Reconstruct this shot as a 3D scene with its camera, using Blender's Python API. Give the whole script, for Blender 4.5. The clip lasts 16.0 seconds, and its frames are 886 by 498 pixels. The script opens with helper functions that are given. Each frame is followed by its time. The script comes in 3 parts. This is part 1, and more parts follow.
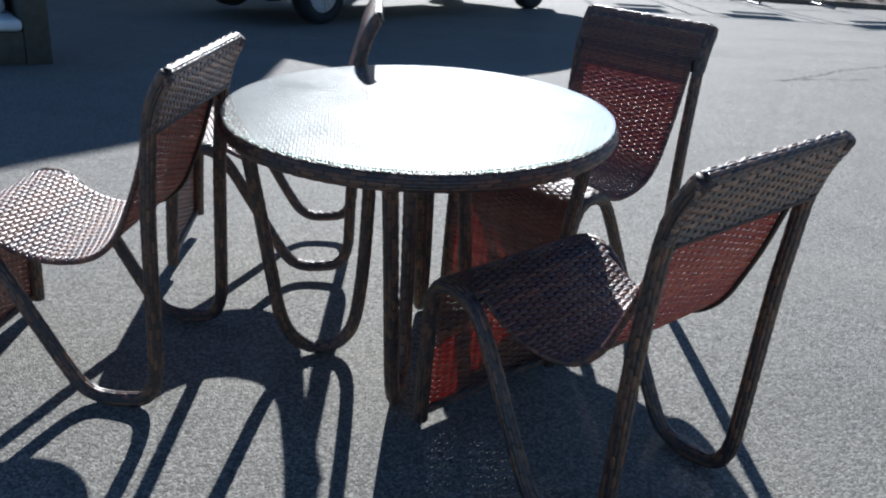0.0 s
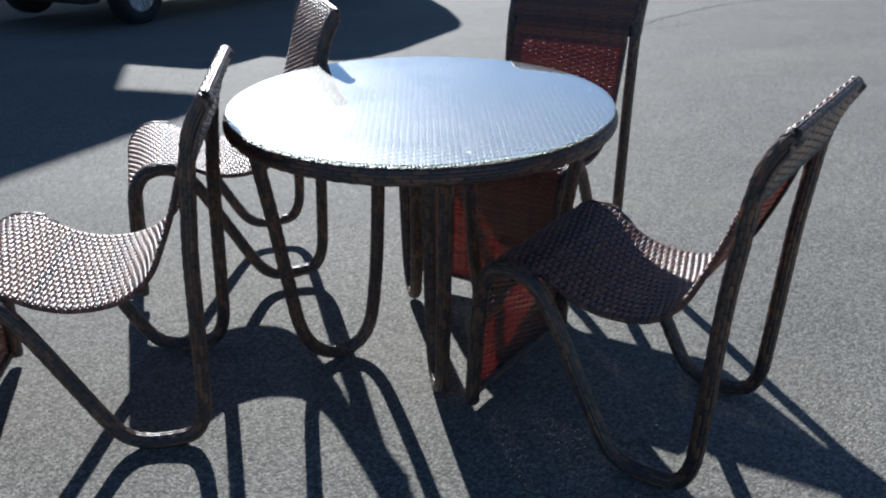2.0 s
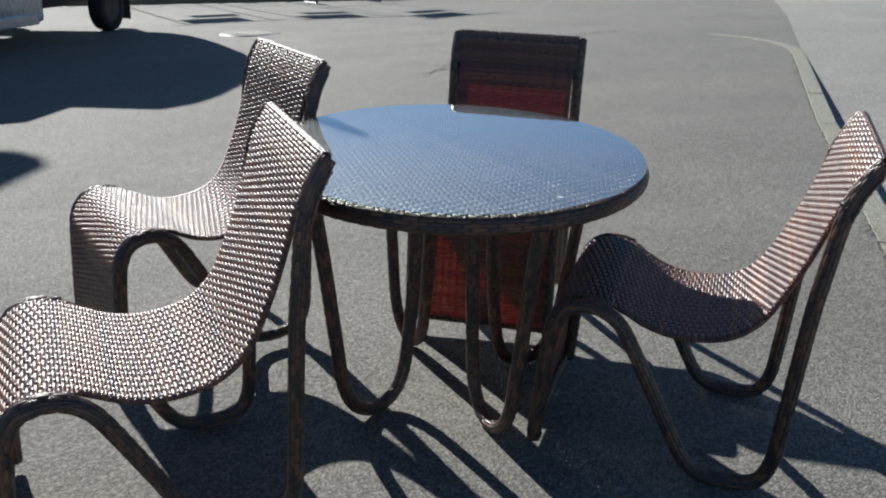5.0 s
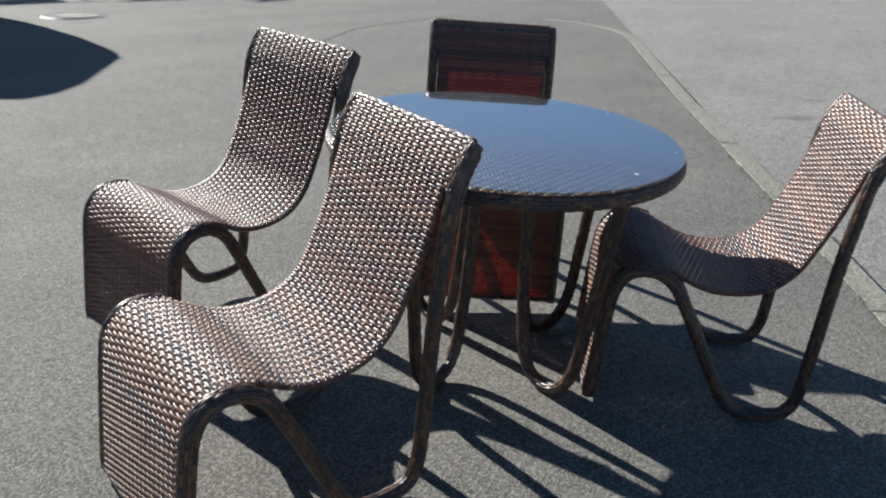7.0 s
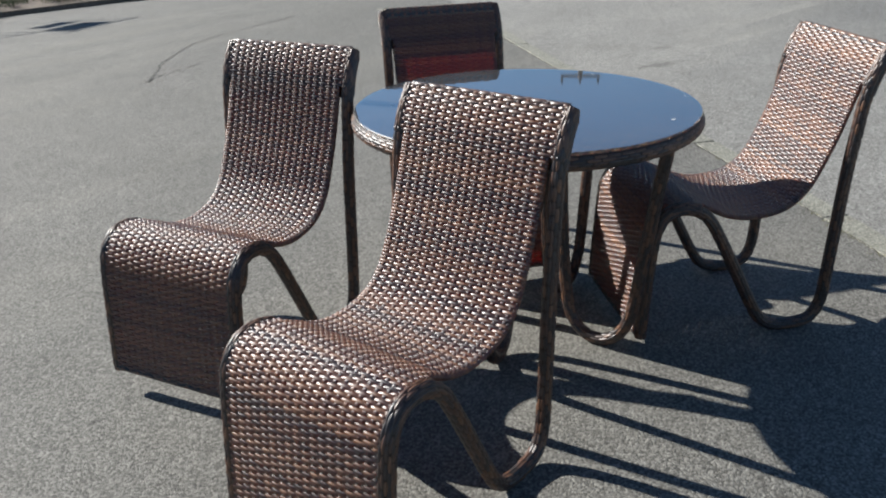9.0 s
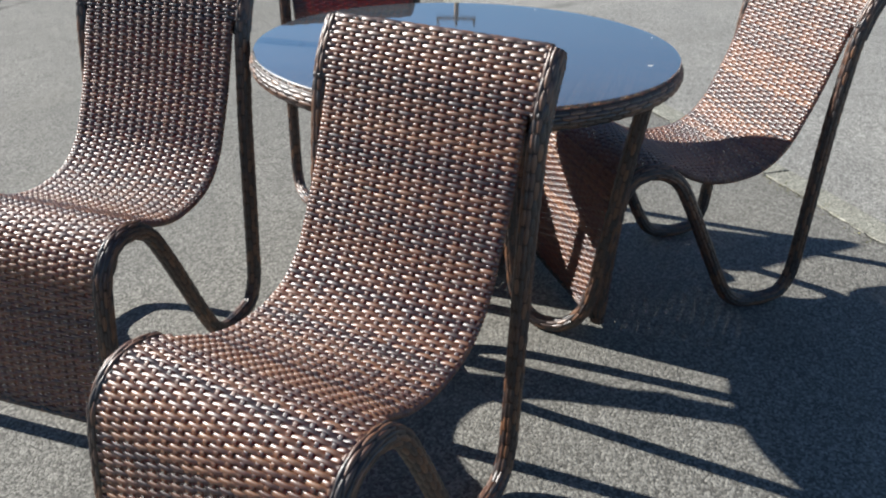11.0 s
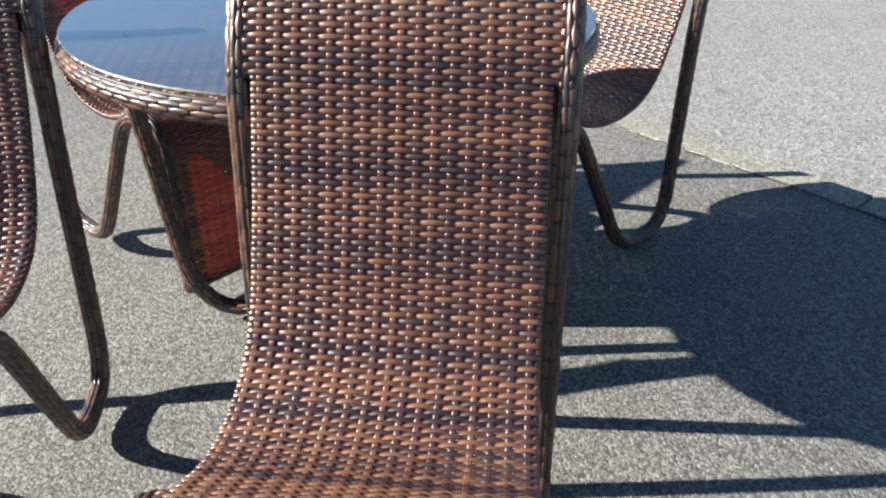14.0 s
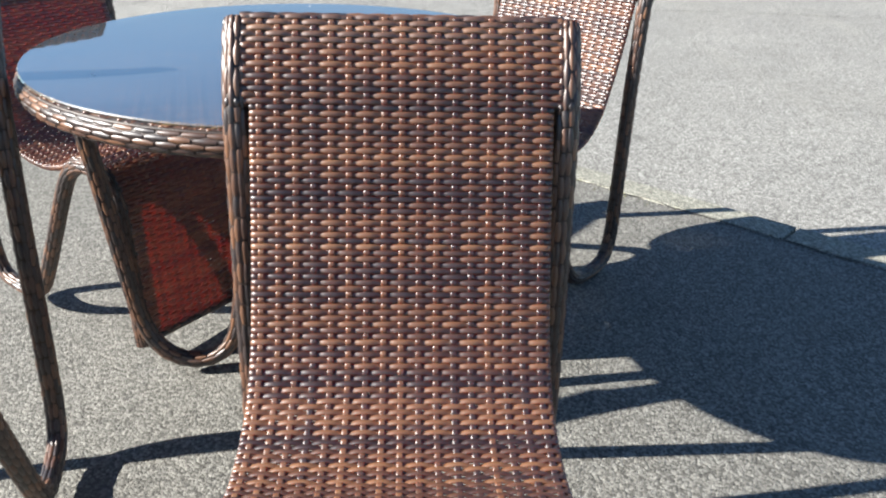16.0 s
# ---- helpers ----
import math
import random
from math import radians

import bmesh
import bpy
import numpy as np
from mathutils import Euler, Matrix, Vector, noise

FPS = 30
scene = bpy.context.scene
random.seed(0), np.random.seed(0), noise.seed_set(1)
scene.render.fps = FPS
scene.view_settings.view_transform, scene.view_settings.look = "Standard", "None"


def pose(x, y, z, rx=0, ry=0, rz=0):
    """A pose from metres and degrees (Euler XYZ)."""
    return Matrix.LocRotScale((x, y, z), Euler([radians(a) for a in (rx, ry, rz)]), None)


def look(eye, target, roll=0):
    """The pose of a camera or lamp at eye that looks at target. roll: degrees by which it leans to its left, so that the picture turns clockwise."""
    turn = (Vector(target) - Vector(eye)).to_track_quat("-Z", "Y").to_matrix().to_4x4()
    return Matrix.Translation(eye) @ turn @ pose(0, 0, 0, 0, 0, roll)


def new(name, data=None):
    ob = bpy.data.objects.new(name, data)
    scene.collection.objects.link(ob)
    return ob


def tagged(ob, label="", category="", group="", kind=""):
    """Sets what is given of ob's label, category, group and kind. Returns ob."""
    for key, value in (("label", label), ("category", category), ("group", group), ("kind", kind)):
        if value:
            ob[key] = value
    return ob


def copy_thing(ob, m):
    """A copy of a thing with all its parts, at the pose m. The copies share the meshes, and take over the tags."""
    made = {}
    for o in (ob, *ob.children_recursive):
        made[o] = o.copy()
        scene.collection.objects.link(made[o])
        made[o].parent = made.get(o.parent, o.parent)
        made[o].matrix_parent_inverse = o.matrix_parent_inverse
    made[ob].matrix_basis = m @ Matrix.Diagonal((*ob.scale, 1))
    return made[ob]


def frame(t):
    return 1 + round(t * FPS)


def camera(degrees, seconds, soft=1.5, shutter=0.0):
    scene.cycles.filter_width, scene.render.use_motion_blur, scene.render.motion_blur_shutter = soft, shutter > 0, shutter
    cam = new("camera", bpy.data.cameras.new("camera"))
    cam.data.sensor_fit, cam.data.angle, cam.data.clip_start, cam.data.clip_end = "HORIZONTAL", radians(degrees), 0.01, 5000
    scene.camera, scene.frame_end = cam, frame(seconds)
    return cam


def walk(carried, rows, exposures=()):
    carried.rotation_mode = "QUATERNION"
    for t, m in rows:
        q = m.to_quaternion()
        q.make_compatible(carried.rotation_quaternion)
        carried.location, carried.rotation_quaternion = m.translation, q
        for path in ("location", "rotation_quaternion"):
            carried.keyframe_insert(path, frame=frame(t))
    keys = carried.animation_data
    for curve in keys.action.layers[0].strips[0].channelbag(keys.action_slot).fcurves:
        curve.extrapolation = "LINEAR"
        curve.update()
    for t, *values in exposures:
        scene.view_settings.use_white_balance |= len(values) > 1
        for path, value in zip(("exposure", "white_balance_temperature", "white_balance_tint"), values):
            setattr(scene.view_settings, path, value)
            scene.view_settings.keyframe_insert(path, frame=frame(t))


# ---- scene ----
cam = camera(53.94, 16.0, soft=2.2)
PATH = [
    (0, (0.2246, -0.1577, 1.3755), (0.0306, 1.6587, 0.5613), 2.78),
    (0.5, (0.1916, -0.1141, 1.3810), (-0.0878, 1.6964, 0.5785), 1.01),
    (1, (0.1132, -0.0991, 1.3680), (-0.1018, 1.7205, 0.5661), 1.62),
    (1.5, (-0.0895, -0.1124, 1.3660), (-0.0581, 1.7209, 0.5672), 1.55),
    (2, (-0.3348, -0.1941, 1.4141), (-0.1137, 1.6002, 0.5588), -0.50),
    (2.5, (-0.4688, -0.1737, 1.4364), (-0.1435, 1.6110, 0.5943), 1.78),
    (3, (-0.5927, -0.1171, 1.4531), (-0.2197, 1.6733, 0.6436), 1.05),
    (3.5, (-0.7188, -0.0749, 1.4555), (-0.2094, 1.6732, 0.6281), 1.52),
    (4, (-0.8795, -0.0417, 1.4506), (-0.2189, 1.6623, 0.6383), 1.36),
    (4.2, (-0.9485, -0.0532, 1.4385), (-0.2561, 1.6486, 0.6483), 0.92),
    (6.3, (-1.5140, 0.2080, 1.4600), (-0.4590, 1.7260, 0.6935), 4.20),
    (6.5, (-1.6190, 0.2230, 1.4620), (-0.4920, 1.6870, 0.6950), 3.54),
    (7, (-1.8631, 0.2822, 1.4548), (-0.6886, 1.6981, 0.6700), 4.37),
    (7.5, (-1.9907, 0.3863, 1.4361), (-0.8224, 1.8178, 0.6708), 3.02),
    (8, (-2.1374, 0.5465, 1.4406), (-0.9006, 1.9302, 0.6952), 3.49),
    (8.5, (-2.2964, 0.6583, 1.4405), (-0.9088, 1.8665, 0.6564), -0.03),
    (8.7, (-2.3687, 0.6845, 1.4331), (-0.9483, 1.8546, 0.6499), -0.96),
    (10.8, (-2.0843, 1.0783, 1.2814), (-0.5359, 1.9858, 0.3988), 0.80),
    (11, (-2.0498, 1.1247, 1.2892), (-0.4892, 1.9900, 0.3861), 1.26),
    (11.5, (-2.0551, 1.2515, 1.2753), (-0.4284, 1.9681, 0.3586), 1.20),
    (12, (-2.1215, 1.4277, 1.2775), (-0.4173, 1.9267, 0.3573), -0.22),
    (12.5, (-2.1283, 1.5311, 1.2839), (-0.3772, 1.8653, 0.3771), 0.38),
    (13, (-2.0442, 1.6212, 1.2610), (-0.2678, 1.8452, 0.3697), 0.23),
    (13.5, (-1.9369, 1.7124, 1.2285), (-0.1890, 1.8516, 0.2666), 0.76),
    (14, (-1.8708, 1.7751, 1.2095), (-0.1372, 1.9206, 0.2228), 0.37),
    (14.5, (-1.8378, 1.8399, 1.1699), (-0.0705, 1.8929, 0.2351), 1.38),
    (15, (-1.8600, 1.8895, 1.1658), (-0.0695, 1.8604, 0.2751), 1.30),
    (15.5, (-1.8887, 1.9126, 1.1723), (-0.0816, 1.8240, 0.3200), 1.13),
    (16, (-1.8979, 1.9317, 1.1555), (-0.0920, 1.8467, 0.3004), 1.47),
]
EXPOSURES = [(0.0, 0.96, 5750, 10), (2.0, 0.70, 5780, 10), (3.5, 0.61, 6000, 9), (7.0, 0.73, 6150, 9), (8.7, 0.78, 6200, 9), (11.0, 1.05, 6250, 9), (12.5, 1.28, 6300, 9), (16.0, 1.58, 6300, 9)]
walk(cam, [(t, look(eye, target, roll)) for t, eye, target, roll in PATH], EXPOSURES)

# ---- light ----
SUN_EL, SUN_AZ = 28.6, 96.2          # elevation; direction of the sun counted from +x
world = bpy.data.worlds.new("sky")
scene.world = world
world.use_nodes = True
wn = world.node_tree.nodes
sky = wn.new("ShaderNodeTexSky")
sky.sky_type = "NISHITA"
sky.sun_disc = False
sky.sun_elevation = radians(SUN_EL)
sky.sun_rotation = radians(90 - SUN_AZ)
sky.air_density, sky.dust_density, sky.ozone_density = 1.0, 0.05, 4.5
wn["Background"].inputs["Strength"].default_value = 0.047
world.node_tree.links.new(sky.outputs[0], wn["Background"].inputs["Color"])
sun = new("sun", bpy.data.lights.new("sun", "SUN"))
sun.data.energy, sun.data.angle, sun.data.color = 4.8, radians(0.53), (1.0, 0.945, 0.865)
sun_way = Vector((math.cos(radians(SUN_EL)) * math.cos(radians(SUN_AZ)), math.cos(radians(SUN_EL)) * math.sin(radians(SUN_AZ)), math.sin(radians(SUN_EL))))
sun.matrix_world = look(sun_way * 40, (0, 0, 0))


# ---- materials ----
class Nodes:
    """A small wrapper to write node materials briefly."""

    def __init__(self, name):
        self.mat = bpy.data.materials.new(name)
        self.mat.use_nodes = True
        self.tree = self.mat.node_tree
        self.bsdf = self.tree.nodes["Principled BSDF"]
        self.out = self.tree.nodes["Material Output"]

    def add(self, kind, **values):
        n = self.tree.nodes.new("ShaderNode" + kind)
        for key, v in values.items():
            if key.startswith("set_"):
                if key == "set_operation":
                    n.operation = v
                elif key == "set_data_type":
                    n.data_type = v
                elif key == "set_blend_type":
                    n.blend_type = v
                elif key == "set_feature":
                    n.feature = v
            else:
                n.inputs[key.replace("_", " ")].default_value = v
        return n

    def link(self, a, b):
        self.tree.links.new(a, b)

    def coords(self, scale=(1, 1, 1)):
        c = self.add("TexCoord")
        m = self.add("Mapping")
        m.inputs["Scale"].default_value = scale
        self.link(c.outputs["Object"], m.inputs["Vector"])
        return m.outputs["Vector"]

    def noise(self, vector, scale, detail=4.0, rough=0.55):
        n = self.add("TexNoise", Scale=scale, Detail=detail, Roughness=rough)
        self.link(vector, n.inputs["Vector"])
        return n.outputs["Fac"]

    def ramp(self, fac, stops, constant=False):
        r = self.add("ValToRGB")
        e = r.color_ramp.elements
        r.color_ramp.interpolation = "CONSTANT" if constant else "LINEAR"
        while len(e) < len(stops):
            e.new(0.5)
        for el, (p, c) in zip(e, stops):
            el.position, el.color = p, (*c, 1) if len(c) == 3 else c
        self.link(fac, r.inputs["Fac"])
        return r.outputs["Color"]

    def mix(self, fac, a, b, mode="MIX"):
        m = self.tree.nodes.new("ShaderNodeMix")
        m.data_type, m.blend_type = "RGBA", mode
        for sock, v in ((m.inputs[0], fac), (m.inputs[6], a), (m.inputs[7], b)):
            if isinstance(v, (int, float)):
                sock.default_value = v
            elif isinstance(v, tuple):
                sock.default_value = (*v, 1)
            else:
                self.link(v, sock)
        return m.outputs[2]

    def math(self, op, a, b=0.0):
        m = self.add("Math", set_operation=op)
        for sock, v in zip(m.inputs, (a, b)):
            if isinstance(v, (int, float)):
                sock.default_value = v
            else:
                self.link(v, sock)
        return m.outputs[0]

    def bump(self, height, strength, distance, base=None):
        b = self.add("Bump", Strength=strength, Distance=distance)
        self.link(height, b.inputs["Height"])
        if base is not None:
            self.link(base, b.inputs["Normal"])
        return b.outputs["Normal"]


def wicker_material(name, per_island, dark=0.0, spread=1.0, level=0.15):
    """Flat resin cane: every strand has its own brown, with streaks along it; a little light passes through."""
    m = Nodes(name)
    if per_island:
        pick = m.add("NewGeometry").outputs["Random Per Island"]
    else:
        pick = m.add("ObjectInfo").outputs["Random"]
    v = m.coords()
    big = m.noise(v, 26.0, 3.0)
    fine = m.noise(v, 420.0, 3.0)
    band = m.noise(m.coords((0.5, 17, 17)), 1.0, 2.0)
    shade = m.math("ADD", m.math("ADD", m.math("MULTIPLY", pick, 0.66 * spread), level + 0.36 * (1 - spread)), m.math("MULTIPLY", m.math("SUBTRACT", big, 0.5), 0.4))
    if not per_island:
        shade = m.math("ADD", shade, m.math("MULTIPLY", m.math("SUBTRACT", band, 0.47), 1.05))
    col = m.ramp(shade, [(0.0, (0.014, 0.011, 0.012)), (0.28, (0.036, 0.023, 0.021)), (0.44, (0.104, 0.046, 0.025)), (0.72, (0.216, 0.098, 0.043)), (1.0, (0.32, 0.160, 0.071))])
    col = m.mix(m.math("MULTIPLY", fine, 0.3), col, (0.03, 0.018, 0.016))
    m.link(col, m.bsdf.inputs["Base Color"])
    m.link(m.ramp(fine, [(0.2, (0.38,) * 3), (0.8, (0.47,) * 3)]), m.bsdf.inputs["Roughness"])
    m.bsdf.inputs["IOR"].default_value = 1.64
    m.bsdf.inputs["Specular IOR Level"].default_value = 1.0 if not per_island else 0.6
    m.link(m.bump(fine, 0.25, 0.0006), m.bsdf.inputs["Normal"])
    if dark < 1:
        glow = m.add("BsdfTranslucent")
        glow.inputs["Color"].default_value = (1.0, 0.17, 0.06, 1)
        mixer = m.add("MixShader", Fac=0.22 * (1 - dark))
        m.link(m.bsdf.outputs[0], mixer.inputs[1])
        m.link(glow.outputs[0], mixer.inputs[2])
        m.link(mixer.outputs[0], m.out.inputs["Surface"])
    return m.mat


def core_material():
    m = Nodes("dark_cane_core")
    v = m.coords()
    m.link(m.ramp(m.noise(v, 60.0), [(0.3, (0.018, 0.011, 0.009)), (0.7, (0.05, 0.027, 0.018))]), m.bsdf.inputs["Base Color"])
    m.bsdf.inputs["Roughness"].default_value = 0.5
    m.link(m.bump(m.noise(v, 350.0), 0.5, 0.001), m.bsdf.inputs["Normal"])
    return m.mat


def asphalt_material(name, lo, hi, grain=1.0, stains=()):
    """Worn asphalt: stone chips in dark binder, with soft patches, worn streaks and a few oil stains (x, y, length, width, turn)."""
    m = Nodes(name)
    v = m.coords()
    cells = m.add("TexVoronoi", Scale=150.0 * grain)
    m.link(v, cells.inputs["Vector"])
    chip = m.add("SeparateColor")
    m.link(cells.outputs["Color"], chip.inputs[0])
    small = m.noise(v, 330.0 * grain, 3.0)
    broad = m.noise(v, 1.1, 5.0, 0.6)
    patch = m.noise(v, 7.0, 4.0, 0.6)
    worn = m.noise(m.coords((0.22, 0.9, 1)), 1.0, 4.0, 0.6)
    pits = m.noise(v, 48.0 * grain, 2.0, 0.5)
    tone = m.math("ADD", m.math("MULTIPLY", chip.outputs[0], 0.68), m.math("MULTIPLY", small, 0.46))
    col = m.ramp(tone, [(0.14, tuple(0.5 * c for c in lo)), (0.42, tuple(0.94 * c for c in lo)), (0.78, hi), (0.96, tuple(min(0.8, 1.5 * c) for c in hi))])
    col = m.mix(m.math("MULTIPLY", m.math("SUBTRACT", broad, 0.32), 0.8), col, tuple(0.62 * c for c in lo))
    col = m.mix(m.math("MULTIPLY", m.math("SUBTRACT", patch, 0.5), 0.7), col, tuple(1.15 * c for c in hi))
    col = m.mix(m.math("MULTIPLY", m.math("SUBTRACT", worn, 0.5), 1.1), col, (1.12 * hi[0], 1.09 * hi[1], 1.0 * hi[2]))
    col = m.mix(m.ramp(pits, [(0.29, (0.55,) * 3), (0.40, (0.0,) * 3)]), col, tuple(0.35 * c for c in lo))
    for x, y, length, width, turn in stains:
        place = m.add("Mapping", Location=(x, y, 0), Rotation=(0, 0, radians(turn)), Scale=(length, width, 400))
        place.vector_type = "TEXTURE"
        m.link(v, place.inputs["Vector"])
        r = m.add("VectorMath", set_operation="LENGTH")
        m.link(place.outputs["Vector"], r.inputs[0])
        edge = m.math("ADD", r.outputs["Value"], m.math("MULTIPLY", m.math("SUBTRACT", patch, 0.5), 1.4))
        col = m.mix(m.ramp(edge, [(0.35, (0.5,) * 3), (1.0, (0.0,) * 3)]), col, tuple(0.5 * c for c in lo))
    m.link(col, m.bsdf.inputs["Base Color"])
    m.bsdf.inputs["Roughness"].default_value = 0.82
    m.bsdf.inputs["Specular IOR Level"].default_value = 0.35
    h = m.math("ADD", m.math("MULTIPLY", cells.outputs["Distance"], -0.8), m.math("MULTIPLY", small, 0.5))
    m.link(m.bump(h, 0.75, 0.0035), m.bsdf.inputs["Normal"])
    return m.mat


def plain_material(name, a, b, rough=0.5, metal=0.0, scale=20.0, bump=0.2, coat=0.0, spec=0.5):
    """Two close tones in soft patches, with a fine grain."""
    m = Nodes(name)
    v = m.coords()
    n = m.noise(v, scale, 5.0)
    m.link(m.ramp(n, [(0.3, a), (0.7, b)]), m.bsdf.inputs["Base Color"])
    m.link(m.ramp(m.noise(v, scale * 3), [(0.3, (rough * 0.85,) * 3), (0.7, (min(1, rough * 1.15),) * 3)]), m.bsdf.inputs["Roughness"])
    m.bsdf.inputs["Metallic"].default_value = metal
    m.bsdf.inputs["Coat Weight"].default_value = coat
    m.bsdf.inputs["Specular IOR Level"].default_value = spec
    if bump:
        m.link(m.bump(m.noise(v, scale * 12), bump, 0.002), m.bsdf.inputs["Normal"])
    return m.mat


def glass_material(name, tint, rough=0.02):
    """Grey glass: clear from above, a mirror at low angles, with sun glare and pale haze mixed in to brighten it."""
    m = Nodes(name)
    clear = m.add("BsdfTransparent")
    clear.inputs["Color"].default_value = (*tint, 1)
    gloss = m.add("BsdfGlossy", Roughness=rough)
    facing = m.add("LayerWeight", Blend=0.5).outputs["Facing"]
    # Low-angle reflectance is raised above plain glass to brighten the mirrored sky.
    fac = m.ramp(facing, [(0.0, (0.08,) * 3), (0.45, (0.24,) * 3), (0.62, (0.42,) * 3), (0.70, (0.62,) * 3), (0.745, (0.85,) * 3), (0.79, (0.94,) * 3), (0.9, (0.99,) * 3), (1.0, (1.0,) * 3)])
    mixer = m.add("MixShader")
    m.link(fac, mixer.inputs[0])
    m.link(clear.outputs[0], mixer.inputs[1])
    m.link(gloss.outputs[0], mixer.inputs[2])
    # Rough lobe that spreads sun glare across the top.
    glare_lobe = m.add("BsdfGlossy", Roughness=0.46)
    glare_mix = m.add("MixShader")
    v = m.coords()
    m.link(m.ramp(m.noise(v, 5.0, 6.0, 0.65), [(0.3, (0.04,) * 3), (0.75, (0.08,) * 3)]), glare_mix.inputs[0])
    m.link(mixer.outputs[0], glare_mix.inputs[1])
    m.link(glare_lobe.outputs[0], glare_mix.inputs[2])
    # Pale diffuse share that lifts the top's brightness like a haze.
    haze = m.add("BsdfDiffuse", Color=(0.62, 0.64, 0.64, 1))
    haze_mix = m.add("MixShader")
    m.link(m.ramp(m.noise(v, 3.0, 6.0, 0.7), [(0.3, (0.02,) * 3), (0.75, (0.05,) * 3)]), haze_mix.inputs[0])
    m.link(glare_mix.outputs[0], haze_mix.inputs[1])
    m.link(haze.outputs[0], haze_mix.inputs[2])
    m.link(haze_mix.outputs[0], m.out.inputs["Surface"])
    return m.mat


CANE = wicker_material("brown_cane", False)
LIP = wicker_material("lip_cane", False, 1.0)
BRAID = wicker_material("braided_cane", True, 1.0, 0.8, 0.03)
CORE = core_material()
GLASS = glass_material("table_glass", (0.86, 0.90, 0.90), 0.03)
EDGE = Nodes("glass_edge")
EDGE.link(EDGE.add("BsdfTransparent", Color=(0.80, 0.93, 0.89, 1)).outputs[0], EDGE.out.inputs["Surface"])
EDGE = EDGE.mat
YARD = asphalt_material("yard_asphalt", (0.129, 0.124, 0.110), (0.254, 0.247, 0.220), 1.15)
ROAD = asphalt_material("road_asphalt", (0.213, 0.207, 0.188), (0.38, 0.37, 0.337), 0.9,
                        ((4.48, 3.73, 0.26, 0.09, -28), (5.19, 4.01, 0.16, 0.06, -50), (1.99, 0.85, 0.09, 0.04, 20)))
CONCRETE = asphalt_material("kerb_concrete", (0.23, 0.225, 0.185), (0.39, 0.38, 0.315), 1.1)
PAINT = plain_material("silver_paint", (0.42, 0.45, 0.48), (0.48, 0.51, 0.54), 0.28, 0.55, 4, 0.0, 0.6)
RUBBER = plain_material("tyre_rubber", (0.012, 0.012, 0.013), (0.03, 0.03, 0.03), 0.8, 0, 40, 0.3)
ALLOY = plain_material("wheel_alloy", (0.55, 0.57, 0.6), (0.65, 0.67, 0.7), 0.3, 0.8, 10, 0)
BLACK = plain_material("black_plastic", (0.015, 0.015, 0.016), (0.03, 0.03, 0.03), 0.55, 0, 30, 0.2)
TINTED = plain_material("tinted_window", (0.01, 0.012, 0.014), (0.015, 0.017, 0.02), 0.05, 0, 3, 0)
WHITE = plain_material("white_plastic", (0.72, 0.72, 0.70), (0.8, 0.8, 0.78), 0.4, 0, 12, 0.1)
DRIP = plain_material("dried_drip", (0.55, 0.56, 0.56), (0.68, 0.69, 0.68), 0.7, 0, 60, 0.2)
OLIVE = plain_material("olive_weave", (0.065, 0.058, 0.042), (0.10, 0.09, 0.062), 0.7, 0, 15, 0.4)
RENDERED = plain_material("pale_render", (0.5, 0.48, 0.43), (0.58, 0.56, 0.5), 0.9, 0, 6, 0.4)
TILE = plain_material("roof_tile", (0.16, 0.07, 0.05), (0.24, 0.11, 0.08), 0.8, 0, 9, 0.4)
STEEL = plain_material("galvanised_steel", (0.35, 0.36, 0.37), (0.45, 0.46, 0.47), 0.4, 0.9, 25, 0.1)
WOOD = plain_material("weathered_wood", (0.12, 0.09, 0.065), (0.22, 0.17, 0.12), 0.8, 0, 18, 0.4)
LEAF = plain_material("verge_leaf", (0.035, 0.06, 0.02), (0.09, 0.12, 0.04), 0.6, 0, 12, 0.1)
GRASS = plain_material("dry_grass", (0.13, 0.14, 0.045), (0.25, 0.235, 0.09), 0.8, 0, 14, 0.1)


# ---- builders ----
def part(name, geo, material, parent=None, label="", smooth=True):
    """Links verts and faces, or a bmesh, as one mesh object under a thing or a part."""
    me = bpy.data.meshes.new(name)
    if isinstance(geo, bmesh.types.BMesh):
        geo.to_mesh(me)
        geo.free()
    else:
        me.from_pydata([tuple(map(float, p)) for p in geo[0]], [], [tuple(map(int, f)) for f in geo[1]])
    me.materials.append(material)
    if smooth:
        me.polygons.foreach_set("use_smooth", [True] * len(me.polygons))
    me.update()
    ob = new(name, me)
    if parent is not None:
        ob.parent = parent
    return tagged(ob, label)


def spline(points, step):
    """A smooth curve through the points, at even steps."""
    p = np.array(points, float)
    q = np.vstack([2 * p[0] - p[1], p, 2 * p[-1] - p[-2]])
    out = []
    for i in range(1, len(q) - 2):
        a, b, c, d = q[i - 1], q[i], q[i + 1], q[i + 2]
        for s in np.linspace(0, 1, 24, endpoint=False):
            out.append(0.5 * (2 * b + (c - a) * s + (2 * a - 5 * b + 4 * c - d) * s * s + (3 * b - a - 3 * c + d) * s ** 3))
    out.append(p[-1])
    out = np.array(out)
    length = np.concatenate([[0], np.cumsum(np.linalg.norm(np.diff(out, axis=0), axis=1))])
    n = max(2, int(round(length[-1] / step)) + 1)
    at = np.linspace(0, length[-1], n)
    return np.stack([np.interp(at, length, out[:, k]) for k in range(out.shape[1])], 1)


